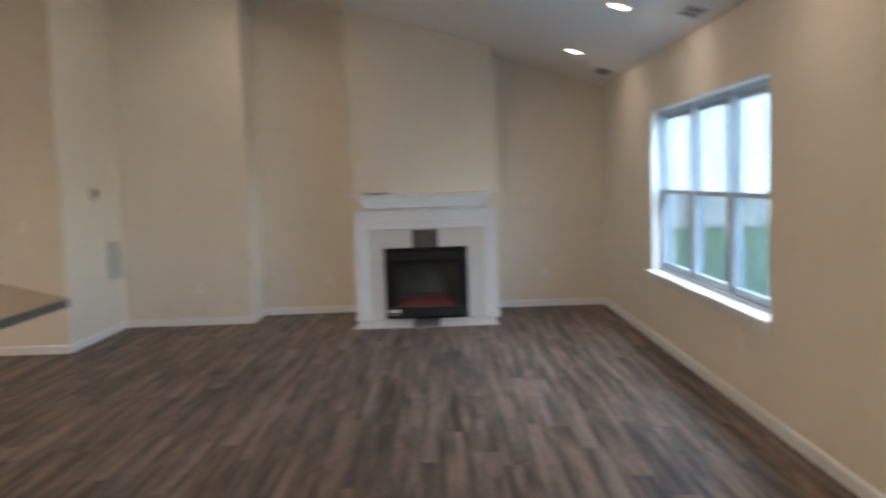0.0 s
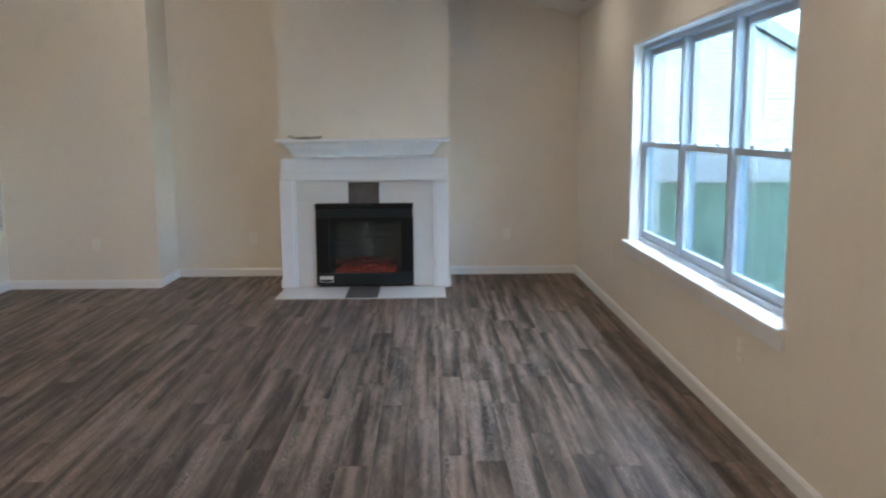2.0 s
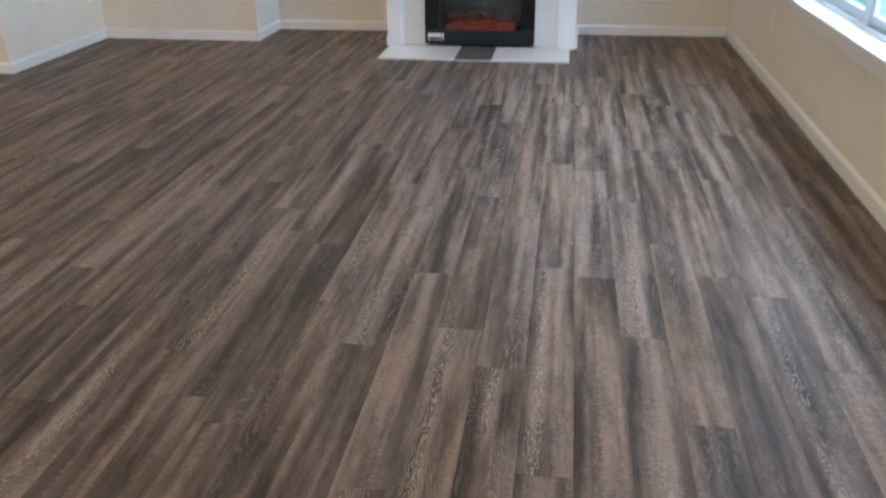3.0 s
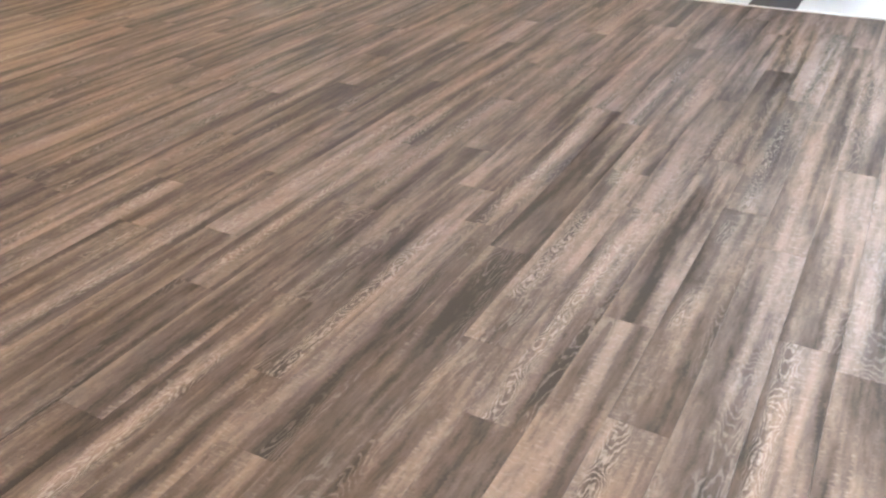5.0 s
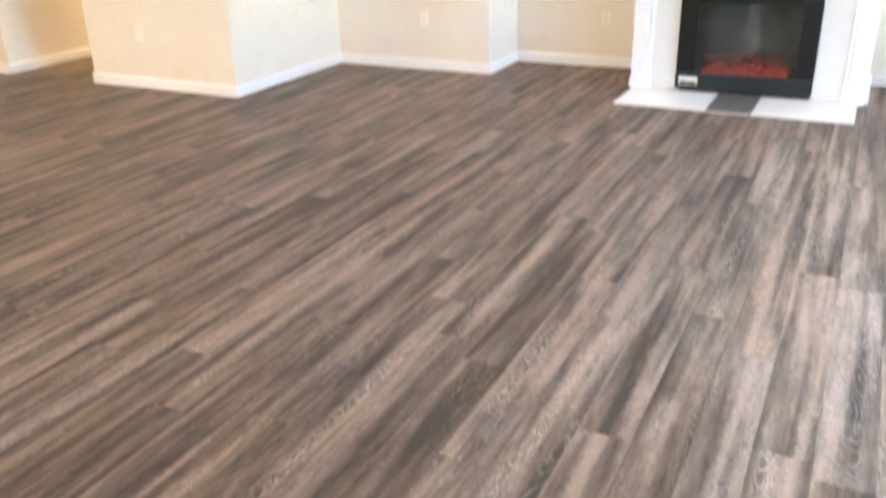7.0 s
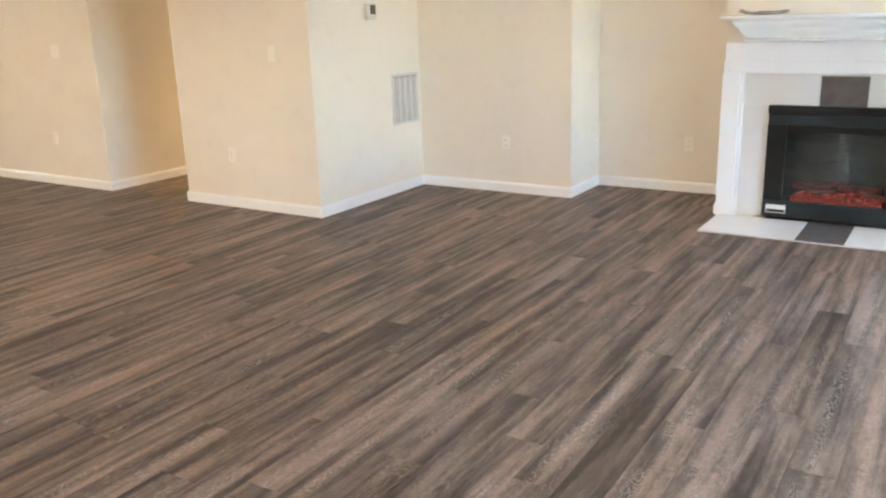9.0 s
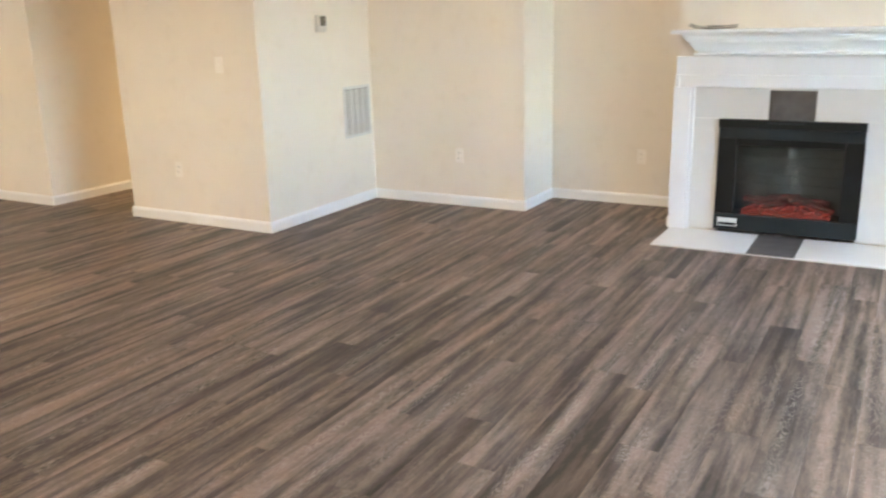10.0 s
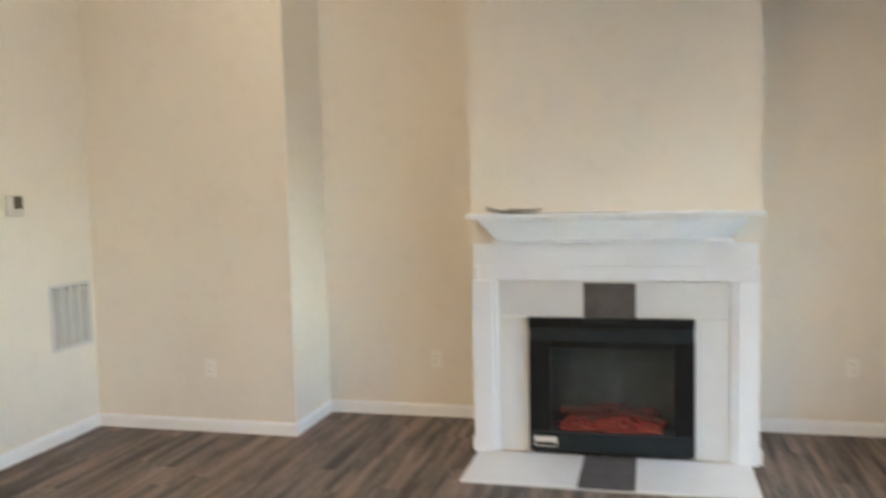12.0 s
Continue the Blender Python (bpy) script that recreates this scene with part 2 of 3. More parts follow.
def lawn():
    m, n, l, b = material("lawn_grass")
    pos = n.new("ShaderNodeNewGeometry").outputs["Position"]
    a, c = grain(n, l, pos, 0.35, 4), grain(n, l, pos, 9, 4)
    t = calc(n, l, "MULTIPLY_ADD", a.outputs[0], 0.7, calc(n, l, "MULTIPLY", c.outputs[0], 0.3))
    r = ramp(n, [(0.36, (0.062, 0.110, 0.056)), (0.5, (0.088, 0.150, 0.078)), (0.64, (0.115, 0.180, 0.098))])
    l.new(t, r.inputs[0])
    l.new(r.outputs[0], b.inputs["Base Color"])
    b.inputs["Roughness"].default_value = 0.9
    bump(n, l, c.outputs[0], 0.6, 0.05, b)
    return m


LAWN = lawn()


def glass(name, tint, rough=0.0):
    m, n, l, b = material(name)
    b.inputs["Base Color"].default_value = (*tint, 1)
    b.inputs["Roughness"].default_value = rough
    b.inputs["Transmission Weight"].default_value = 1.0
    b.inputs["IOR"].default_value = 1.45
    return m


GLASS = glass("window_glass", (0.185, 0.235, 0.255))
SCREEN_MESH = plain("insect_mesh", (0.05, 0.06, 0.06), 0.7)
SCREEN_MESH.node_tree.nodes["Principled BSDF"].inputs["Alpha"].default_value = 0.35
FIRE_GLASS = glass("smoked_glass", (0.76, 0.80, 0.80))


def glowing(name, colour, strength, scale=0.0, hot=(1, 0.3, 0.1), low=0.46):
    m, n, l, b = material(name)
    b.inputs["Base Color"].default_value = (0.03, 0.02, 0.02, 1)
    b.inputs["Roughness"].default_value = 0.8
    b.inputs["Emission Strength"].default_value = strength
    if scale:
        pos = n.new("ShaderNodeNewGeometry").outputs["Position"]
        t = grain(n, l, pos, scale, 4, 0.6)
        r = ramp(n, [(low, (0.012, 0.0006, 0.0)), (low + 0.10, colour), (low + 0.20, hot)])
        l.new(t.outputs[0], r.inputs[0])
        l.new(r.outputs[0], b.inputs["Emission Color"])
    else:
        b.inputs["Emission Color"].default_value = (*colour, 1)
    return m


EMBER = glowing("glowing_ember", (0.22, 0.009, 0.004), 0.042, 85, (1.0, 0.12, 0.055), 0.49)
LOG = glowing("charred_log", (0.10, 0.008, 0.004), 0.012, 30, (0.30, 0.02, 0.01))
LENS = glowing("lamp_lens", (1.0, 0.86, 0.70), 0.5)


def flame_material():
    m, n, l, b = material("flame_film")
    b.inputs["Base Color"].default_value = (0.22, 0.23, 0.23, 1)
    b.inputs["Roughness"].default_value = 0.5
    pos = n.new("ShaderNodeNewGeometry").outputs["Position"]
    t = grain(n, l, pos, 1.0, 3, 0.5, (38.0, 1.0, 5.0))
    r = ramp(n, [(0.42, (0, 0, 0)), (0.7, (1, 1, 1))])
    l.new(t.outputs[0], r.inputs[0])
    l.new(calc(n, l, "MULTIPLY", r.outputs[0], 0.38), b.inputs["Alpha"])
    b.inputs["Emission Color"].default_value = (0.75, 0.78, 0.76, 1)
    b.inputs["Emission Strength"].default_value = 0.003
    return m


FLAME = flame_material()


# ---- building helpers ----
ORIGIN = {}


def box(x0, x1, y0, y1, z0, z1, bevel=0.0, into=None):
    bm = bmesh.new()
    bmesh.ops.create_cube(bm, size=1)
    for v in bm.verts:
        v.co = Vector(((x0 + x1) / 2 + v.co.x * (x1 - x0), (y0 + y1) / 2 + v.co.y * (y1 - y0), (z0 + z1) / 2 + v.co.z * (z1 - z0)))
    if bevel:
        bmesh.ops.bevel(bm, geom=bm.edges[:], offset=bevel, segments=2, profile=0.6, affect="EDGES")
    return merge(into, bm) if into else bm


def merge(a, b):
    me = bpy.data.meshes.new("tmp")
    b.to_mesh(me)
    b.free()
    a.from_mesh(me)
    bpy.data.meshes.remove(me)
    return a


def extruded(points, axis, a, b):
    """A closed outline of (u, v) extruded along an axis from a to b. u, v are the other two axes in order."""
    bm = bmesh.new()
    put = {"x": lambda u, v, w: (w, u, v), "y": lambda u, v, w: (u, w, v), "z": lambda u, v, w: (u, v, w)}[axis]
    lo = [bm.verts.new(put(u, v, a)) for u, v in points]
    hi = [bm.verts.new(put(u, v, b)) for u, v in points]
    bm.faces.new(lo)
    bm.faces.new(hi)
    for i in range(len(points)):
        j = (i + 1) % len(points)
        bm.faces.new((lo[i], lo[j], hi[j], hi[i]))
    bmesh.ops.recalc_face_normals(bm, faces=bm.faces[:])
    return bm


def cylinder(radius, depth, m, segments=24, radius2=None):
    bm = bmesh.new()
    bmesh.ops.create_cone(bm, cap_ends=True, segments=segments, radius1=radius, radius2=radius if radius2 is None else radius2, depth=depth, matrix=m)
    return bm


def mesh_of(name, bm, mat, smooth=False):
    me = bpy.data.meshes.new(name)
    bm.to_mesh(me)
    bm.free()
    me.materials.append(mat)
    if smooth:
        me.polygons.foreach_set("use_smooth", [True] * len(me.polygons))
    return me


def thing(name, at, label, category, group=""):
    ob = new(name)
    ob.location = at
    ORIGIN[ob.name] = Vector(at)
    return tagged(ob, label, category, group)


def part(name, bm, mat, parent, label="", smooth=False):
    o = ORIGIN[parent.name]
    for v in bm.verts:
        v.co -= o
    ob = new(name, mesh_of(name, bm, mat, smooth))
    ob.parent = parent
    ORIGIN[ob.name] = o
    return tagged(ob, label) if label else ob


def solid(name, bm, mat, label, category, kind="structure", group=""):
    ob = new(name, mesh_of(name, bm, mat))
    ORIGIN[ob.name] = Vector((0, 0, 0))
    return tagged(ob, label, category, group, kind)


# ---- plan ----
XR, YB = 2.06, 10.10           # inner faces of the window wall and the fireplace wall
YA, XA = 9.516, -1.975          # face of the stepped-forward wall, and where it ends
XC, YC = -3.39, 8.12            # corner of the closet block
XL, XH = -4.835, -5.86          # the block's other end; the hallway's far side
XW, YS = -8.2, -3.2             # walls out of sight
CX0, CX1, CY = -0.812, 0.758, 9.462   # chimney breast
RIDGE, EAVE, PITCH = -2.7, 2.545, 0.30


def roof_z(x):
    return EAVE + PITCH * ((XR - x) if x > RIDGE else (XR - RIDGE) - (RIDGE - x))


def wall_along_x(name, x0, x1, y0, y1, label, mat=WALL, base=0.0):
    top = [(x1, roof_z(x1))] + ([(RIDGE, roof_z(RIDGE))] if x0 < RIDGE < x1 else []) + [(x0, roof_z(x0))]
    return solid(name, extruded([(x0, base), (x1, base)] + top, "y", y0, y1), mat, label, "wall")


T = 0.18
# window wall, with its opening
WY0, WY1, WZ0, WZ1 = 5.135, 7.885, 0.625, 2.075
bm = box(XR, XR + T, YS - T, WY0, 0, EAVE)
box(XR, XR + T, WY1, YB + T, 0, EAVE, into=bm)
box(XR, XR + T, WY0, WY1, 0, WZ0, into=bm)
box(XR, XR + T, WY0, WY1, WZ1, EAVE, into=bm)
solid("wall_east", bm, WALL, "beige painted drywall wall with a wide triple window", "wall")
wall_along_x("wall_north", XA - 0.02, XR, YB, YB + T, "beige painted drywall wall behind the fireplace")
wall_along_x("wall_alcove", XC, XA, YA, YB + T, "beige painted wall stepping forward beside the fireplace niche")
wall_along_x("wall_closet", XL, XC, YC, YB + T, "beige painted closet block with crisp outside corners")
wall_along_x("wall_hall_side", XW, XH, YC, YC + 4.6, "warm beige wall turning into the hallway")
wall_along_x("wall_hall_end", XH, XL, YC + 4.46, YC + 4.6, "beige wall closing the hallway")
solid("wall_hall_inner", box(XL, XL + T, YB + T, YC + 4.6, 0, 2.46), WALL, "beige hallway wall", "wall")
solid("wall_hall_header", extruded([(XH, 2.46), (XL, 2.46), (XL, roof_z(XL)), (XH, roof_z(XH))], "y", YC, YC + T), WALL, "beige drywall header over the hallway opening", "wall")
solid("ceiling_hall", box(XH, XL, YC + T, YC + 4.46, 2.46, 2.56), CEILING, "white flat hallway ceiling", "ceiling")
wall_along_x("wall_south", XW, XR, YS - T, YS, "plain beige wall at the far end of the room")
solid("wall_west", box(XW - T, XW, YS - T, YC + 4.6, 0, roof_z(XW)), WALL, "plain beige side wall", "wall")
HX0, HX1, HZ1 = -0.470, 0.407, 0.778   # the firebox hole in the chimney breast


def prism(x0, x1, base):
    return [(x0, base), (x1, base), (x1, roof_z(x1)), (x0, roof_z(x0))]


notch = [(CX0, 0), (HX0, 0), (HX0, HZ1), (HX1, HZ1), (HX1, 0), (CX1, 0), (CX1, roof_z(CX1)), (CX0, roof_z(CX0))]
bm = extruded(notch, "y", CY, CY + 0.34)
merge(bm, extruded(prism(CX0, CX1, 0), "y", CY + 0.34, YB))
solid("chimney_breast", bm, WALL, "pale beige painted chimney breast rising to the sloped ceiling", "chimney breast")
section = [(XW - T, roof_z(XW)), (RIDGE, roof_z(RIDGE)), (XR + T + 0.3, roof_z(XR + T + 0.3)),
           (XR + T + 0.3, roof_z(XR + T + 0.3) + 0.16), (RIDGE, roof_z(RIDGE) + 0.16), (XW - T, roof_z(XW) + 0.16)]
solid("ceiling", extruded(section, "y", YS - T, YC + 4.6), CEILING, "white vaulted drywall ceiling sloping up from the window wall", "ceiling")

# ---- baseboards ----
BH, BT = 0.083, 0.014


def baseboard(axis, a, b, face, out):
    """A board along an axis from a to b, against the plane at face, standing out towards out (+1 or -1)."""
    prof = [(0, 0), (BT, 0), (BT, BH - 0.018), (BT * 0.72, BH - 0.008), (BT * 0.35, BH), (0, BH)]
    prof = [(face + out * u, v) for u, v in prof]
    bm = extruded(prof, axis, a, b)
    return solid("baseboard", bm, TRIM, "white painted wooden baseboard along the wall", "baseboard")


baseboard("y", YS, YB, XR, -1)
baseboard("x", CX1 + BT, XR - BT, YB, -1)
baseboard("x", XA, CX0 - BT, YB, -1)
baseboard("y", CY - 0.012, YB, CX1, 1)
baseboard("y", CY - 0.012, YB, CX0, -1)
baseboard("y", YA - BT, YB - BT, XA, 1)
baseboard("x", XC, XA, YA, -1)
baseboard("y", YC - BT, YA - BT, XC, 1)
baseboard("x", XL - BT, XC, YC, -1)
baseboard("y", YC, YC + 4.4, XL, -1)
baseboard("x", XW, XH, YC, -1)
baseboard("y", YC - BT, YC + 4.4, XH, 1)

# ---- outside: ground, neighbour's house, tree ----
GZ = -0.42
gbm = bmesh.new()
bmesh.ops.create_grid(gbm, x_segments=40, y_segments=40, size=400)
for v in gbm.verts:
    v.co.z = GZ
solid("ground", gbm, LAWN, "mown green lawn outside the window", "lawn")


def neighbour_house():
    root = thing("neighbour_house", (4.0, 29.5, GZ), "white clapboard house with a grey gabled roof across the lawn", "house")
    y, left, right, eave, peak = 29.5, -5.5, 14.6, 2.75, 4.55
    slope = 0.56
    top = eave + slope * (right - peak)
    body = extruded([(left, GZ), (right, GZ), (right, eave), (peak, top), (left, eave)], "y", y + 0.03, y + 9)
    part("wall", body, SIDING, root)
    z = GZ + 0.12
    while z < top - 0.25:
        x0, x1 = left, right
        if z + 0.17 > eave:
            x1 = right - (z + 0.17 - eave) / slope
            x0 = left + (z + 0.17 - eave) * (peak - left) / (top - eave)
        if x1 - x0 > 0.3:
            part("siding_board", extruded([(y + 0.03, z + 0.165), (y - 0.036, z), (y + 0.03, z)], "x", x0, x1), SIDING, root)
        z += 0.165
    n = 0.5 / math.hypot(1, slope)
    for side, ex in ((1, right + 0.45), (-1, left - 0.45)):
        zz = eave - 0.45 * slope if side == 1 else eave - 0.45 * (top - eave) / (peak - left)
        part("rake_board", extruded([(ex, zz), (peak, top), (peak, top + 0.42), (ex, zz + 0.42)], "y", y - 0.30, y - 0.26), FASCIA, root, "grey-green rake trim")
        part("roof", extruded([(ex, zz + 0.36), (peak, top + 0.36), (peak, top + 0.5), (ex, zz + 0.5)], "y", y - 0.26, y + 9.3), SHINGLE, root, "dark shingle roof")
    return root


neighbour_house()


def branchy(bm, start, way, length, radius, depth, rng):
    end = start + way * length
    m = Matrix.Translation((start + end) / 2) @ way.to_track_quat("Z", "Y").to_matrix().to_4x4()
    bmesh.ops.create_cone(bm, cap_ends=True, segments=6, radius1=radius, radius2=radius * 0.65, depth=length * 1.02, matrix=m)
    if depth:
        for _ in range(rng.choice((2, 3))):
            turn = Vector((rng.uniform(-1, 1), rng.uniform(-1, 1), rng.uniform(-0.5, 0.7)))
            branchy(bm, end, (way + turn * 0.55).normalized(), length * rng.uniform(0.6, 0.8), radius * 0.62, depth - 1, rng)


def bare_tree(at):
    rng = random.Random(5)
    root = thing("bare_tree", at, "leafless young tree with thin dark branches on the lawn", "tree")
    o = Vector(at)
    trunk = bmesh.new()
    bmesh.ops.create_cone(trunk, cap_ends=True, segments=8, radius1=0.09, radius2=0.06, depth=2.4, matrix=Matrix.Translation(o + Vector((0, 0, 1.2))))
    part("trunk", trunk, BARK, root)
    crown = bmesh.new()
    for k in range(6):
        a = k * 1.05
        branchy(crown, o + Vector((0, 0, 1.7 + 0.13 * k)), Vector((math.cos(a), math.sin(a), 0.75)).normalized(), 1.0, 0.035, 3, rng)
    part("crown", crown, BARK, root)


bare_tree((9.6, 17.5, GZ))


# ---- the triple window ----
def window():
    root = tagged(new("window_1"), "white vinyl triple double-hung window with a wide painted sill", "window", "", "structure")
    ORIGIN[root.name] = Vector((0, 0, 0))
    xf = XR + 0.075                      # inner face of the frames
    xo = XR + T
    # drywall-free white jambs lining the opening
    part("jamb", box(XR + 0.004, xo, WY1 - 0.018, WY1, WZ0, WZ1, 0.002), TRIM, root)
    part("jamb", box(XR + 0.004, xo, WY0, WY0 + 0.018, WZ0, WZ1, 0.002), TRIM, root)
    part("head_jamb", box(XR + 0.004, xo, WY0 + 0.018, WY1 - 0.018, WZ1 - 0.018, WZ1, 0.002), TRIM, root)
    sill = box(XR - 0.045, xo, WY0 - 0.055, WY1 + 0.055, WZ0 - 0.008, WZ0 + 0.016, 0.005)
    part("window_sill", sill, TRIM, root, "white painted projecting sill")
    apron = extruded([(XR - 0.016, WZ0 - 0.085), (XR - 0.001, WZ0 - 0.085), (XR - 0.001, WZ0 - 0.009), (XR - 0.022, WZ0 - 0.009), (XR - 0.022, WZ0 - 0.03)], "y", WY0 - 0.04, WY1 + 0.04)
    part("apron", apron, TRIM, root)
    edges = [WY0 + 0.018, 6.055, 6.925, WY1 - 0.018]
    z0, z1, zm = WZ0 + 0.016, WZ1 - 0.018, 1.352
    for a, b in zip(edges[:-1], edges[1:]):
        fw = 0.026
        frame_bm = box(xf, xo - 0.004, a + 0.001, a + fw, z0, z1, 0.003)
        box(xf, xo - 0.004, b - fw, b - 0.001, z0, z1, 0.003, frame_bm)
        box(xf, xo - 0.004, a + fw, b - fw, z0, z0 + 0.03, 0.003, frame_bm)
        box(xf, xo - 0.004, a + fw, b - fw, z1 - 0.03, z1, 0.003, frame_bm)
        fr = part("window_frame", frame_bm, SHADED_VINYL, root)
        for low in (True, False):
            x0 = xf + (0.018 if low else 0.054)
            x1 = x0 + 0.034
            lo, hi = (z0 + 0.03, zm + 0.018) if low else (zm - 0.018, z1 - 0.03)
            st = 0.028
            s = box(x0, x1, a + fw, a + fw + st, lo, hi, 0.003)
            box(x0, x1, b - fw - st, b - fw, lo, hi, 0.003, s)
            box(x0, x1, a + fw + st, b - fw - st, lo, lo + (0.05 if low else 0.036), 0.003, s)
            box(x0, x1, a + fw + st, b - fw - st, hi - (0.036 if low else 0.04), hi, 0.003, s)
            part("lower_sash" if low else "upper_sash", s, SHADED_VINYL, fr)
            g = part("pane", box(x0 + 0.022, x0 + 0.026, a + fw + st - 0.004, b - fw - st + 0.004, lo + 0.03, hi - 0.03), GLASS, fr)
            g.visible_shadow = False
            if low:
                mesh = part("insect_screen", box(xo - 0.010, xo - 0.008, a + fw, b - fw, lo, hi), SCREEN_MESH, fr, "fine dark insect screen")
                mesh.visible_shadow = False
        for f in (0.28, 0.72):
            yy = a + (b - a) * f
            part("sash_lock", box(xf + 0.016, xf + 0.042, yy - 0.028, yy + 0.028, zm + 0.019, zm + 0.034, 0.004), BRASS, fr)


window()


# ---- fireplace ----
def mantel():
    root = thing("fireplace_mantel", (-0.027, CY - 0.02, 0), "white painted wooden mantel surround with a crown-moulded shelf", "mantel")
    yw = CY - 0.002
    part("shelf", box(-0.806, 0.760, 9.250, yw, 1.358, 1.384, 0.006), MANTEL, root)
    # crown moulding under the shelf, with mitred returns
    prof = [(0.150, 1.356), (0.150, 1.342), (0.143, 1.340), (0.140, 1.331), (0.128, 1.318), (0.112, 1.304), (0.107, 1.303), (0.105, 1.296),
            (0.096, 1.280), (0.086, 1.268), (0.082, 1.267), (0.080, 1.259), (0.070, 1.250), (0.066, 1.244), (0.050, 1.242), (0.050, 1.233),
            (0.074, 1.229), (0.080, 1.222), (0.074, 1.214), (0.036, 1.211), (0.036, 1.206)]
    cb = bmesh.new()
    rows = []
    for d, z in prof:
        g = d - 0.036
        x0, x1, y = -0.632 - g * 0.93, 0.578 + g * 0.93, yw - d - 0.022
        rows.append([cb.verts.new(c) for c in ((x0, yw, z), (x0, y, z), (x1, y, z), (x1, yw, z))])
    for r0, r1 in zip(rows[:-1], rows[1:]):
        for i in range(3):
            cb.faces.new((r0[i], r0[i + 1], r1[i + 1], r1[i]))
    cb.faces.new(rows[0])
    cb.faces.new(rows[-1][::-1])
    bmesh.ops.recalc_face_normals(cb, faces=cb.faces[:])
    part("crown_moulding", cb, MANTEL, root)
    part("frieze", box(-0.798, 0.742, yw - 0.030, yw, 1.085, 1.206, 0.003), MANTEL, root)
    part("header", box(-0.765, 0.712, yw - 0.040, yw, 1.003, 1.0845, 0.006), MANTEL, root)
    part("corner_block", box(-0.800, -0.766, yw - 0.046, yw, 1.003, 1.0845, 0.004), MANTEL, root)
    part("corner_block", box(0.713, 0.747, yw - 0.046, yw, 1.003, 1.0845, 0.004), MANTEL, root)
    for x0, x1, inner in ((-0.806, -0.690, -1), (0.634, 0.750, 1)):
        part("leg", box(x0, x1, yw - 0.046, yw, 0.0, 1.002, 0.004), MANTEL, root)
        bx0, bx1 = (x1 + 0.001, x1 + 0.027) if inner == -1 else (x0 - 0.027, x0 - 0.001)
        part("inner_bead", box(bx0, bx1, yw - 0.034, yw, 0.009, 1.002, 0.006), MANTEL, root)
    return root


mantel()

FX0, FX1, FZ0, FZ1 = -0.486, 0.420, 0.030, 0.793
TX0, TX1 = -0.178, 0.108
surround = thing("tile_surround", (-0.027, CY, 0), "white tile surround with one dark slate tile above the firebox", "tile surround")
yt = CY - 0.013
for x0, x1, z0, z1 in ((-0.662, FX0 + 0.004, 0.010, FZ1), (FX1 - 0.004, 0.606, 0.010, FZ1),
                       (-0.662, TX0 - 0.002, FZ1 + 0.002, 1.002), (TX1 + 0.002, 0.606, FZ1 + 0.002, 1.002)):
    part("tile", box(x0, x1, yt, CY - 0.002, z0, z1, 0.0015), WHITE_TILE, surround)
part("accent_tile", box(TX0, TX1, yt - 0.001, CY - 0.002, FZ1 - 0.02, 0.986, 0.0015), DARK_TILE, surround, "dark grey slate tile")
part("filler_strip", box(TX0, TX1, yt, CY - 0.002, 0.9875, 1.002, 0.001), WHITE_TILE, surround)

hearth = thing("hearth", (-0.027, 9.2, 0), "white tile hearth strip with a dark slate tile in the middle", "hearth")
HY = 8.915
for x0, x1 in ((-0.785, TX0 - 0.002), (TX1 + 0.002, 0.712)):
    part("tile", box(x0, x1, HY, yt - 0.022, -0.002, 0.0095, 0.002), WHITE_TILE, hearth)
part("accent_tile", box(TX0, TX1, HY, yt - 0.022, -0.002, 0.009, 0.002), DARK_TILE, hearth, "dark grey slate tile")
part("edge_strip", box(-0.787, 0.714, HY - 0.010, HY - 0.001, -0.002, 0.006, 0.001), GROUT, hearth)


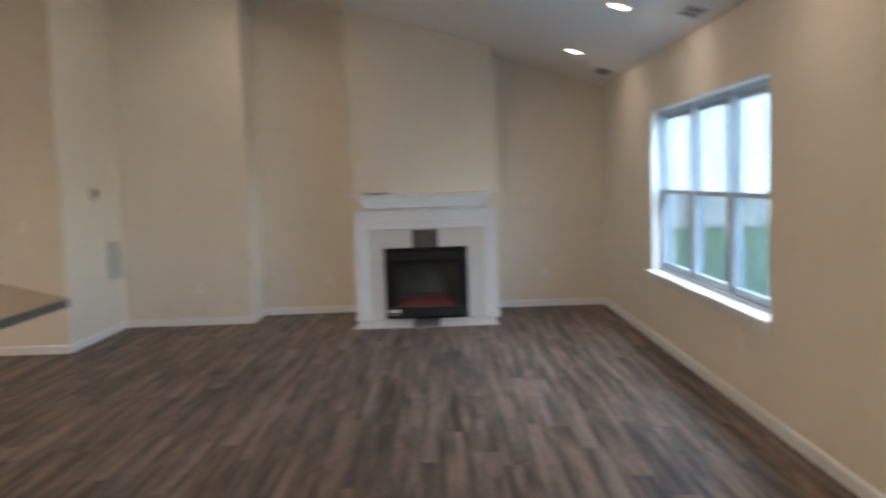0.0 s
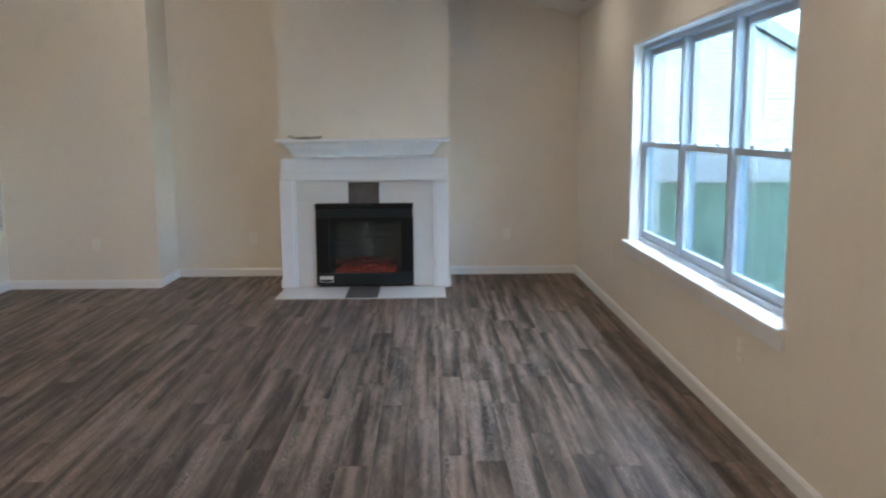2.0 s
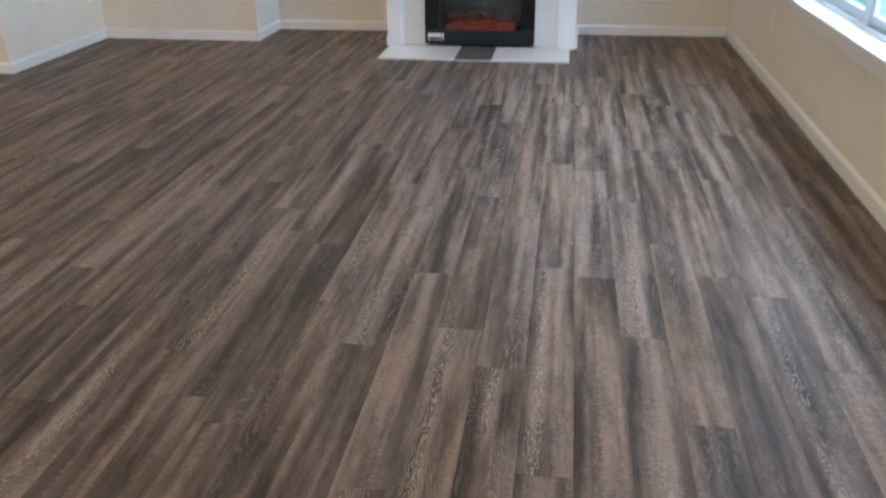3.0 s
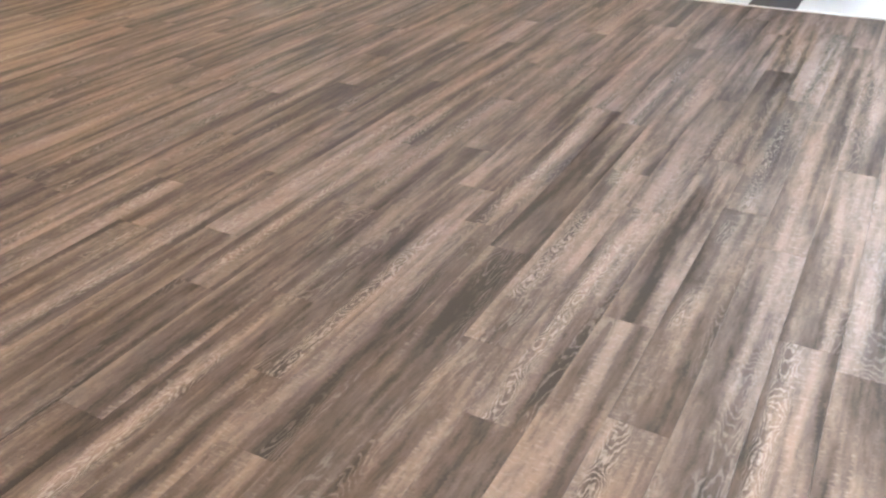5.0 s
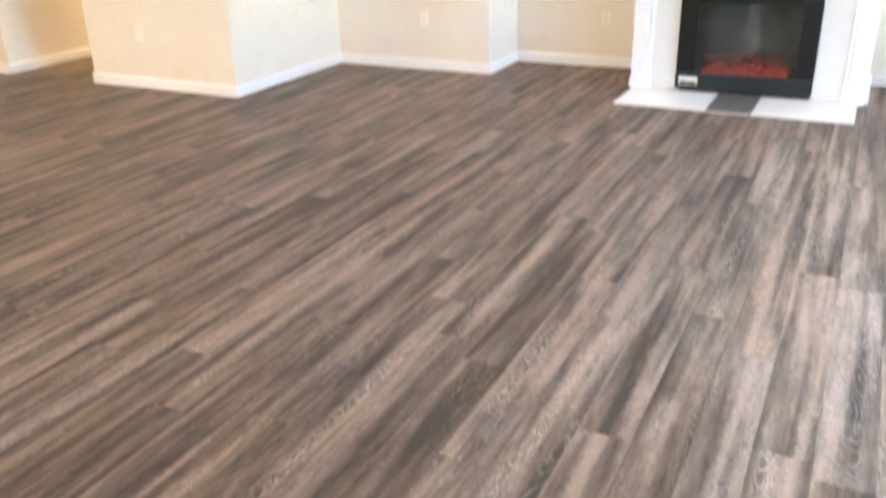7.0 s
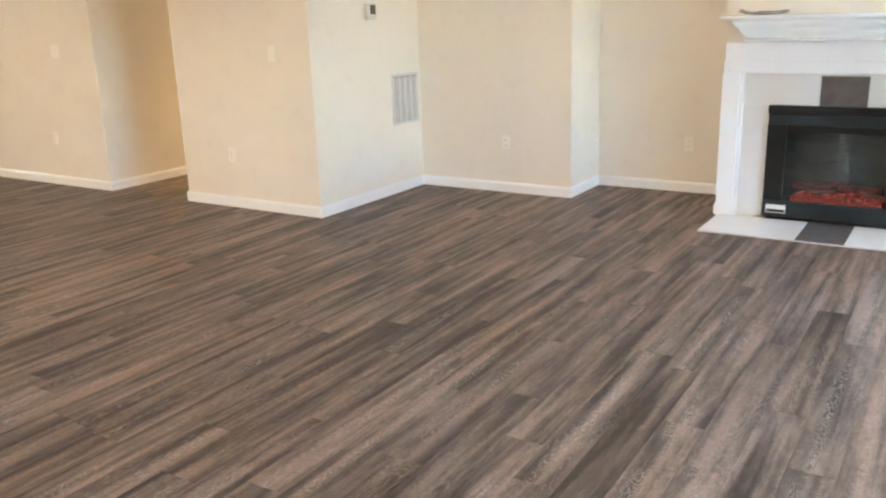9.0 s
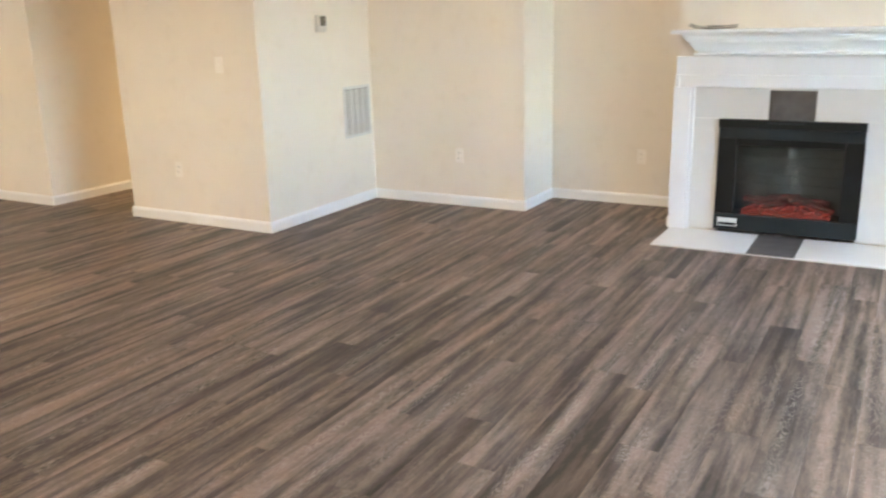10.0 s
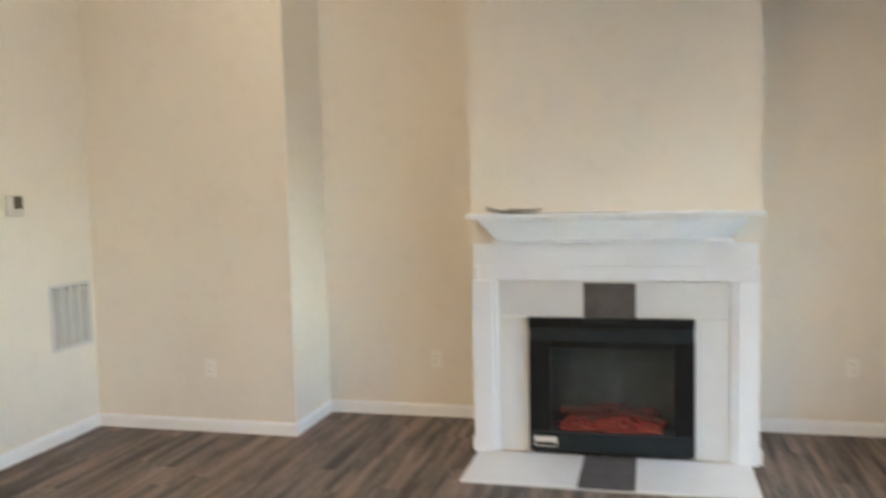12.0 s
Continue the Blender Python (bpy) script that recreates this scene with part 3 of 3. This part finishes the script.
def firebox():
    root = thing("electric_fireplace", (-0.03, CY - 0.03, 0.01), "black electric fireplace insert with glowing red embers behind glass", "electric fireplace")
    yf, yb = yt - 0.040, CY + 0.30
    w, h = FX1 - FX0, FZ1 - FZ0
    gx0, gx1 = FX0 + 0.135 * w, FX0 + 0.875 * w
    gz1 = FZ0 + 0.775 * h
    part("top_trim", box(FX0, FX1, yf - 0.012, yt - 0.001, FZ1 - 0.055, FZ1, 0.006), BLACK, root)
    part("air_slot", box(-0.18, 0.05, yf - 0.014, yf - 0.010, FZ1 - 0.022, FZ1 - 0.010, 0.001), BLACK_BAND, root, "thin dark metal slot")
    part("upper_band", box(FX0 + 0.004, FX1 - 0.004, yf, yt - 0.001, FZ1 - 0.128, FZ1 - 0.056, 0.004), BLACK_BAND, root)
    part("bottom_band", box(FX0, FX1, yf - 0.006, yt - 0.001, FZ0, FZ0 + 0.112, 0.006), BLACK_BAND, root)
    part("side_panel", box(FX0, gx0, yf + 0.008, yt - 0.001, FZ0 + 0.113, FZ1 - 0.129, 0.003), BLACK, root)
    part("side_panel", box(gx1, FX1, yf + 0.008, yt - 0.001, FZ0 + 0.113, FZ1 - 0.129, 0.003), BLACK, root)
    part("top_panel", box(gx0 + 0.001, gx1 - 0.001, yf + 0.008, yt - 0.001, gz1, FZ1 - 0.129, 0.003), BLACK, root)
    part("glass", box(gx0 - 0.005, gx1 + 0.005, yt - 0.010, yt - 0.006, FZ0 + 0.112, gz1 + 0.005), FIRE_GLASS, root).visible_shadow = False
    # hollow case with brick liner
    cy0, cy1 = CY + 0.002, CY + 0.20
    case = box(HX0 + 0.004, HX0 + 0.016, cy0, cy1, FZ0, HZ1 - 0.006)
    box(HX1 - 0.016, HX1 - 0.004, cy0, cy1, FZ0, HZ1 - 0.006, into=case)
    box(HX0 + 0.004, HX1 - 0.004, cy0, cy1, HZ1 - 0.018, HZ1 - 0.006, into=case)
    box(HX0 + 0.004, HX1 - 0.004, cy0, cy1, FZ0, FZ0 + 0.10, into=case)
    box(HX0 + 0.004, HX1 - 0.004, cy1, cy1 + 0.012, FZ0, HZ1 - 0.006, into=case)
    part("case", case, LINER_JOINT, root, "dark metal firebox case")
    rng = random.Random(3)
    z, row = FZ0 + 0.104, 0
    while z < HZ1 - 0.07:
        x = HX0 + 0.018 - (0.1 if row % 2 else 0.0)
        while x < HX1 - 0.02:
            a, b = max(x, HX0 + 0.018), min(x + 0.198, HX1 - 0.018)
            if b - a > 0.03:
                part("liner_brick", box(a, b, cy1 - 0.010 - rng.uniform(0, 0.004), cy1 - 0.0005, z, z + 0.0625, 0.001), LINER, root)
            x += 0.2
        z, row = z + 0.064, row + 1
    # logs on an ember bed
    bed = box(-0.315, 0.245, CY + 0.020, CY + 0.150, FZ0 + 0.101, FZ0 + 0.118, 0.004)
    for _ in range(110):
        u, w, r = rng.uniform(-1, 1), rng.uniform(0, 1), rng.uniform(0.009, 0.019)
        at = Vector((-0.035 + 0.27 * u, CY + 0.028 + 0.115 * w, FZ0 + 0.122 + 0.040 * w * (1 - abs(u) ** 3) + rng.uniform(-0.004, 0.008)))
        lump = bmesh.new()
        bmesh.ops.create_icosphere(lump, subdivisions=1, radius=r)
        for v in lump.verts:
            v.co = Vector((v.co.x * 1.5, v.co.y, v.co.z * 0.8)) * (1 + 0.5 * noise.noise(v.co * 60 + at * 30)) + at
        merge(bed, lump)
    part("ember_bed", bed, EMBER, root, "glowing red ember bed", True)
    for x, yy, z, ln, rad, rz, tilt in ((-0.20, 0.10, 0.205, 0.24, 0.026, 8, 6), (-0.06, 0.13, 0.222, 0.22, 0.030, -12, -8), (0.10, 0.11, 0.210, 0.26, 0.028, 5, 4), (0.17, 0.07, 0.188, 0.20, 0.022, -18, 10), (-0.12, 0.06, 0.182, 0.16, 0.018, 25, -5)):
        m = pose(x, CY + yy + 0.03, FZ0 + z - 0.016, 0, 90 + tilt, rz)
        lg = bmesh.new()
        bmesh.ops.create_cone(lg, cap_ends=True, segments=12, radius1=rad, radius2=rad * 0.8, depth=ln, matrix=Matrix.Identity(4))
        bmesh.ops.subdivide_edges(lg, edges=[e for e in lg.edges if abs(e.verts[0].co.z - e.verts[1].co.z) > 0.01], cuts=7)
        for v in lg.verts:
            k = 1 + 0.35 * noise.noise(v.co * 28 + Vector((x * 40, 0, 0)))
            v.co = Vector((v.co.x * k, v.co.y * k, v.co.z))
        lg.transform(m)
        part("log", lg, LOG, root, "charred imitation log", True)
    fl = bmesh.new()
    strip = []
    for i in range(15):
        f = i / 14
        z = FZ0 + 0.19 + f * 0.40
        w2 = 0.040 * (1 - f) ** 0.6 + 0.010
        cx = -0.032 + 0.012 * math.sin(f * 5.0)
        strip.append([fl.verts.new((cx + w2 * k, CY + 0.165 - 0.01 * (1 - k * k), z)) for k in (-1, -0.5, 0, 0.5, 1)])
    for a, b in zip(strip[:-1], strip[1:]):
        for i in range(4):
            fl.faces.new((a[i], a[i + 1], b[i + 1], b[i]))
    part("flame_film", fl, FLAME, root, "faint pale flame projection", True)
    lab = part("control_label", box(FX0 + 0.028, FX0 + 0.158, yf - 0.009, yf - 0.0055, FZ0 + 0.028, FZ0 + 0.085, 0.001), SILVER, root, "silver control label")
    part("label_stripe", box(FX0 + 0.034, FX0 + 0.152, yf - 0.0105, yf - 0.0092, FZ0 + 0.034, FZ0 + 0.053), BLACK, lab, "black stripe")
    return root


firebox()


def papers():
    root = thing("folded_leaflets", (-0.66, 9.33, 1.384), "small stack of curled printed leaflets on the mantel shelf", "leaflet")
    for k, (x, y, w, d, rz, lift, mat) in enumerate(((-0.600, 9.335, 0.285, 0.125, 4, 0.0, PAPER), (-0.575, 9.330, 0.250, 0.120, -5, 0.006, PAPER_DARK), (-0.625, 9.338, 0.230, 0.110, 9, 0.013, PAPER), (-0.530, 9.325, 0.170, 0.105, -9, 0.018, PAPER_DARK))):
        sh = bmesh.new()
        bmesh.ops.create_grid(sh, x_segments=12, y_segments=4, size=0.5)
        for v in sh.verts:
            u = v.co.x * 2
            curl = 0.024 * max(0, -u) ** 2 * (1.0 if k in (0, 2) else 0.1) + 0.006 * max(0, u) ** 2
            v.co = Vector((v.co.x * w, v.co.y * d, curl))
        geom = bmesh.ops.extrude_face_region(sh, geom=sh.faces[:])
        for e in geom["geom"]:
            if isinstance(e, bmesh.types.BMVert):
                e.co.z += 0.004
        bmesh.ops.recalc_face_normals(sh, faces=sh.faces[:])
        sh.transform(pose(x + 0.045, y, 1.3845 + lift, 0, 0, rz))
        part("leaflet", sh, mat, root, "dark printed leaflet" if mat is PAPER_DARK else "")


papers()


# ---- wall fixtures ----
def facing(x, y, z, way):
    """A pose at a wall point whose local -y looks out of the wall: way is the yaw in degrees of that outward turn."""
    return pose(x, y, z, 0, 0, way)


def local_thing(name, label, category, group=""):
    ob = new(name)
    ORIGIN[ob.name] = Vector((0, 0, 0))
    return tagged(ob, label, category, group)


def outlet():
    root = local_thing("wall_outlet", "ivory duplex outlet with a screwless cover plate on the wall", "outlet", "wall outlets")
    part("cover_plate", box(-0.036, 0.036, -0.007, -0.0005, -0.058, 0.058, 0.003), PLATE, root)
    for z in (-0.021, 0.021):
        r = part("receptacle", box(-0.017, 0.017, -0.010, -0.0068, z - 0.014, z + 0.014, 0.003), PLATE, root)
        for x in (-0.007, 0.007):
            part("slot", box(x - 0.0015, x + 0.0015, -0.0104, -0.0099, z - 0.004, z + 0.005), SLOT, r)
    return root


def blank_plate(w, label):
    root = local_thing("cover_plate", label, "cover plate", "cover plates")
    part("plate", box(-w / 2, w / 2, -0.007, -0.0005, -0.058, 0.058, 0.003), WALL, root)
    part("jack", box(-0.011, 0.011, -0.0095, -0.0068, -0.016, 0.016, 0.002), WALL, root)
    return root


def switch(n):
    root = local_thing("light_switch", "ivory wall switch plate with %s" % ("two toggles" if n == 2 else "one toggle"), "switch", "light switches")
    w = 0.036 + 0.023 * (n - 1)
    part("cover_plate", box(-w, w, -0.007, -0.0005, -0.058, 0.058, 0.003), PLATE, root)
    for k in range(n):
        x = (k - (n - 1) / 2) * 0.046
        part("toggle", box(x - 0.005, x + 0.005, -0.018, -0.0065, -0.004, 0.012, 0.002), PLATE, root)
    return root


first = outlet()
first.matrix_basis = facing(-2.551, YA, 0.415, 0)
for x, y, z, way in ((-4.277, YC, 0.42, 0), (1.354, YB, 0.41, 0), (-1.208, YB, 0.39, 0), (XR, 5.59, 0.42, -90), (XR, 8.45, 0.415, -90), (-6.60, YC, 0.44, 0)):
    copy_thing(first, facing(x, y, z, way))
blank_plate(0.072, "beige cover plate with a jack above the mantel").matrix_basis = facing(0.020, CY, 1.79, 0)
blank_plate(0.118, "beige double cover plate above the mantel").matrix_basis = facing(0.160, CY, 1.79, 0)
switch(1).matrix_basis = facing(-3.76, YC, 1.215, 0)
switch(2).matrix_basis = facing(-6.40, YC, 1.235, 0)


def thermostat():
    root = local_thing("thermostat", "white plastic thermostat with a dark screen on the wall", "thermostat")
    part("body", box(-0.060, 0.060, -0.030, -0.0005, -0.066, 0.060, 0.010), CASE, root)
    part("screen", box(-0.022, 0.046, -0.0315, -0.0295, -0.022, 0.050, 0.002), SCREEN, root, "dark display")
    return root


thermostat().matrix_basis = facing(XC, 8.845, 1.49, 90)


def grille(w, h, label, name="return_air_grille", columns=4, pitch=0.0125):
    root = local_thing(name, label, "vent")
    # dark sheet stands in for the shade of the duct behind the slats
    part("backing", box(-w / 2 + 0.02, w / 2 - 0.02, -0.003, -0.0005, -h / 2 + 0.02, h / 2 - 0.02), DUCT_SHADE, root)
    fr = box(-w / 2, w / 2, -0.010, -0.0005, h / 2 - 0.024, h / 2, 0.003)
    box(-w / 2, w / 2, -0.010, -0.0005, -h / 2, -h / 2 + 0.024, 0.003, fr)
    box(-w / 2, -w / 2 + 0.024, -0.010, -0.0005, -h / 2 + 0.024, h / 2 - 0.024, 0.003, fr)
    box(w / 2 - 0.024, w / 2, -0.010, -0.0005, -h / 2 + 0.024, h / 2 - 0.024, 0.003, fr)
    part("frame", fr, GREY_METAL, root)
    for k in range(1, columns):
        x = -w / 2 + 0.024 + (w - 0.048) * k / columns
        part("mullion", box(x - 0.006, x + 0.006, -0.011, -0.003, -h / 2 + 0.024, h / 2 - 0.024, 0.001), GREY_METAL, root)
    z = -h / 2 + 0.030
    while z < h / 2 - 0.030:
        sl = extruded([(-0.0095, z - 0.002), (-0.0085, z - 0.003), (-0.0035, z + 0.005), (-0.0045, z + 0.006)], "x", -w / 2 + 0.024, w / 2 - 0.024)
        part("slat", sl, GREY_METAL, root)
        z += pitch
    return root


grille(0.378, 0.418, "white painted return air grille with fine slats low on the wall").matrix_basis = facing(XC, 9.288, 0.776, 90)

# ---- ceiling fixtures ----
LEAN_C = math.degrees(math.atan(PITCH))


def downlight():
    root = local_thing("recessed_light", "round white recessed ceiling light, switched on", "ceiling light", "recessed lights")
    ring = bmesh.new()
    prof = [(0.098, -0.001), (0.098, -0.006), (0.090, -0.009), (0.078, -0.008), (0.072, -0.003)]
    loops = [[ring.verts.new((r * math.cos(a), r * math.sin(a), z)) for a in [2 * math.pi * i / 32 for i in range(32)]] for r, z in prof]
    for a, b in zip(loops[:-1], loops[1:]):
        for i in range(32):
            j = (i + 1) % 32
            ring.faces.new((a[i], a[j], b[j], b[i]))
    bmesh.ops.recalc_face_normals(ring, faces=ring.faces[:])
    part("trim_ring", ring, TRIM, root, "", True)
    part("lens", cylinder(0.073, 0.002, Matrix.Translation((0, 0, -0.0022)), 32), LENS, root, "frosted glowing lens")
    return root


light_one = downlight()
# the inner row is unseen, added as warm fill opposite the window-side row
spots = [(1.49, 8.50), (1.49, 6.43), (1.49, 4.36), (1.49, 2.29), (FILL_ROW_X, 8.50), (FILL_ROW_X, 4.36), (FILL_ROW_X, 2.29)]
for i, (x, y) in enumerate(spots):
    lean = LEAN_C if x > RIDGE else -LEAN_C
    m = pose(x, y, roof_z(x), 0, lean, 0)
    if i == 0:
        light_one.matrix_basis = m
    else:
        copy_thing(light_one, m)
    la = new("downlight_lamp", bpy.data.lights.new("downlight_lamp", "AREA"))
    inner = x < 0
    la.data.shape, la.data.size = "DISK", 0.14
    la.data.energy, la.data.color = (ROW_FILL, (1.0, 0.85, 0.69)) if inner else (DOWNLIGHT, WARM)
    # nearer inner lamps made stronger to lift the floor on the left
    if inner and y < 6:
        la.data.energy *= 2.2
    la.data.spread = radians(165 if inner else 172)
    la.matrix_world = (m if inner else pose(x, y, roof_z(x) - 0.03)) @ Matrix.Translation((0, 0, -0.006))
# unseen pendant made up to carry an added kitchen lamp
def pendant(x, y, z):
    root = thing("pendant_light", (x, y, z), "unseen white dome pendant lamp hanging on a thin cord, added for warm light", "pendant light", "kitchen pendants")
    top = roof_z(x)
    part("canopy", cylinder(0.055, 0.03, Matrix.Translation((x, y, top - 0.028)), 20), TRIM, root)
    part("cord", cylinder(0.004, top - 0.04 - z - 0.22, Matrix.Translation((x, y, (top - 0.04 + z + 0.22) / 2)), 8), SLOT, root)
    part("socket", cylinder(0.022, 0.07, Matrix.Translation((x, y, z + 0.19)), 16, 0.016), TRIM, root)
    # the dome keeps the added lamp's light off the upper walls
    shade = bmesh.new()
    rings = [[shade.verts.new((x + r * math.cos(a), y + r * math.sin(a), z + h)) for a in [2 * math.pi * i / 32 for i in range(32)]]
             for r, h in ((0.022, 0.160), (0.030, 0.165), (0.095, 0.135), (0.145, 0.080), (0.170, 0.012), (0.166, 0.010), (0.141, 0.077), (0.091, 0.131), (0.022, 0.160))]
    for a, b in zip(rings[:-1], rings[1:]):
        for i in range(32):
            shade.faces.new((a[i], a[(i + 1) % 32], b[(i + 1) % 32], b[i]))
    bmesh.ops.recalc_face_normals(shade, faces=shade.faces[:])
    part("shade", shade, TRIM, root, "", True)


# unseen warm fill pendants, added over the bar counter and deep in the kitchen
# the last one stands in line with the light edge on the alcove wall
for x, y, watts in ((-3.4, 0.2, KITCHEN_FILL), (-2.9, 1.0, KITCHEN_FILL), (-2.4, 1.8, KITCHEN_FILL), (-7.0, 3.3, KITCHEN_FILL * 1.4)):
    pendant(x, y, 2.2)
    la = new("kitchen_fill_lamp", bpy.data.lights.new("kitchen_fill_lamp", "POINT"))
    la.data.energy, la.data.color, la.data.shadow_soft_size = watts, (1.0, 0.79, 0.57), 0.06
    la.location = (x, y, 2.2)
copy_thing(light_one, pose(-5.35, 10.2, 2.46))
la = new("hall_lamp", bpy.data.lights.new("hall_lamp", "AREA"))
la.data.shape, la.data.size, la.data.energy, la.data.color = "DISK", 0.14, HALL, (1.0, 0.70, 0.36)
la.data.spread = radians(95)
la.matrix_world = pose(-5.35, 10.2, 2.454)

reg = grille(0.30, 0.15, "white ceiling air register", "ceiling_register", 2, 0.014)
reg.matrix_basis = pose(1.90, 6.05, roof_z(1.90), 0, LEAN_C, 0) @ pose(0, 0, 0, 90, 0, 90)
copy_thing(reg, pose(1.89, 9.13, roof_z(1.89), 0, LEAN_C, 0) @ pose(0, 0, 0, 90, 0, 90))

# ---- kitchen peninsula ----
pen = thing("peninsula_knee_wall", (-2.0, 1.2, 0), "beige painted knee wall carrying the raised bar counter", "knee wall")
part("body", extruded([(-2.7, -1.2), (-1.80, -1.2), (-1.80, 3.55), (-2.15, 3.95), (-2.7, 3.95)], "z", 0.0, 1.03), CABINET, pen)
part("baseboard", box(-1.80, -1.786, -1.2, 3.5, 0.0, 0.088, 0.003), TRIM, pen)
top = thing("countertop", (-2.0, 1.2, 1.03), "speckled brown laminate bar counter with a clipped corner and dark edge", "countertop")
outline = [(-2.75, -1.25), (-1.412, -1.25), (-1.412, 3.815), (-2.05, 4.50), (-2.75, 4.50)]
part("slab", extruded(outline, "z", 1.032, 1.066), COUNTER_EDGE, top, "dark laminate edge")
part("surface", extruded([(x + (0.003 if x < -2.5 else -0.003), y) for x, y in outline], "z", 1.0662, 1.070), COUNTER, top)

# ---- floor ----
floor = solid("floor", box(XW, XR, YS, YC + 4.46, -0.20, -0.007), GROUT, "dark grey-brown wood-look plank floor with staggered joints", "floor")
PW, PL, PX = 0.1505, 1.205, 0.157
ENDS = {0: 5.253, 1: 4.856, -2: 4.987, -4: 4.370, -5: 4.608, -6: 4.928, -7: 5.495, -9: 5.130, -14: 5.09, 4: 5.289,
        2: 4.635, 3: 5.36, 5: 4.873, 6: 4.42, 7: 5.355, -1: 5.92, -3: 5.46, -8: 6.05, -10: 5.58, -11: 6.24, -12: 5.35, -13: 5.80}
DARKER = {(0, 4.05), (1, 6.06), (-5, 3.40), (-7, 5.49), (-10, 5.58), (6, 3.2), (7, 4.15)}
rng = random.Random(11)


def board(verts, faces, x0, x1, y0, y1):
    n, g, c = len(verts), 0.0002, 0.0007
    for z, e in ((-0.006, g), (-0.0012, g), (0.0, c)):
        verts += [(x0 + e, y0 + e, z), (x1 - e, y0 + e, z), (x1 - e, y1 - e, z), (x0 + e, y1 - e, z)]
    for k in (0, 4):
        for i in range(4):
            j = (i + 1) % 4
            faces.append((n + k + i, n + k + j, n + k + 4 + j, n + k + 4 + i))
    faces.append((n + 8, n + 9, n + 10, n + 11))


def board_mesh(length, width, tone):
    v, f = [], []
    board(v, f, -width / 2, width / 2, -length / 2, length / 2)
    me = bpy.data.meshes.new("plank")
    me.from_pydata(v, [], f)
    me.materials.append(PLANK[tone])
    return me


whole = {k: board_mesh(PL, PW, k) for k in PLANK}
rest_v, rest_f = [], []
k0, k1 = math.floor((XW - PX) / PW), math.floor((XR - PX) / PW)
for k in range(k0, k1 + 1):
    x0, x1 = max(PX + k * PW, XW), min(PX + (k + 1) * PW, XR)
    start = ENDS.get(k, 5.0 + rng.uniform(0, PL))
    y = start - PL * math.ceil((start - YS) / PL)
    while y < YC + 4.4:
        a, b = max(y, YS), min(y + PL, YC + 4.46)
        near = x0 > -3.45 and b > 3.3 and a < YB
        if near:
            tone = rng.choices(("mid", "dark", "light"), (0.56, 0.20, 0.24))[0]
            if any(k == kk and abs(a - yy) < 0.3 for kk, yy in DARKER):
                tone = "dark"
            cut = x1 - x0 < PW - 0.001
            me = board_mesh(b - a, x1 - x0, tone) if cut or b - a < PL - 0.001 else whole[tone]
            ob = new("plank", me)
            ob.location = ((x0 + x1) / 2, (a + b) / 2, 0)
            ob.parent = floor
        elif b > a + 0.02:
            board(rest_v, rest_f, x0, x1, a, b)
        y += PL
me = bpy.data.meshes.new("far_planks")
me.from_pydata(rest_v, [], rest_f)
me.materials.append(PLANK_REST)
ob = new("far_planks", me)
ob.parent = floor
tagged(ob, kind="stuff")
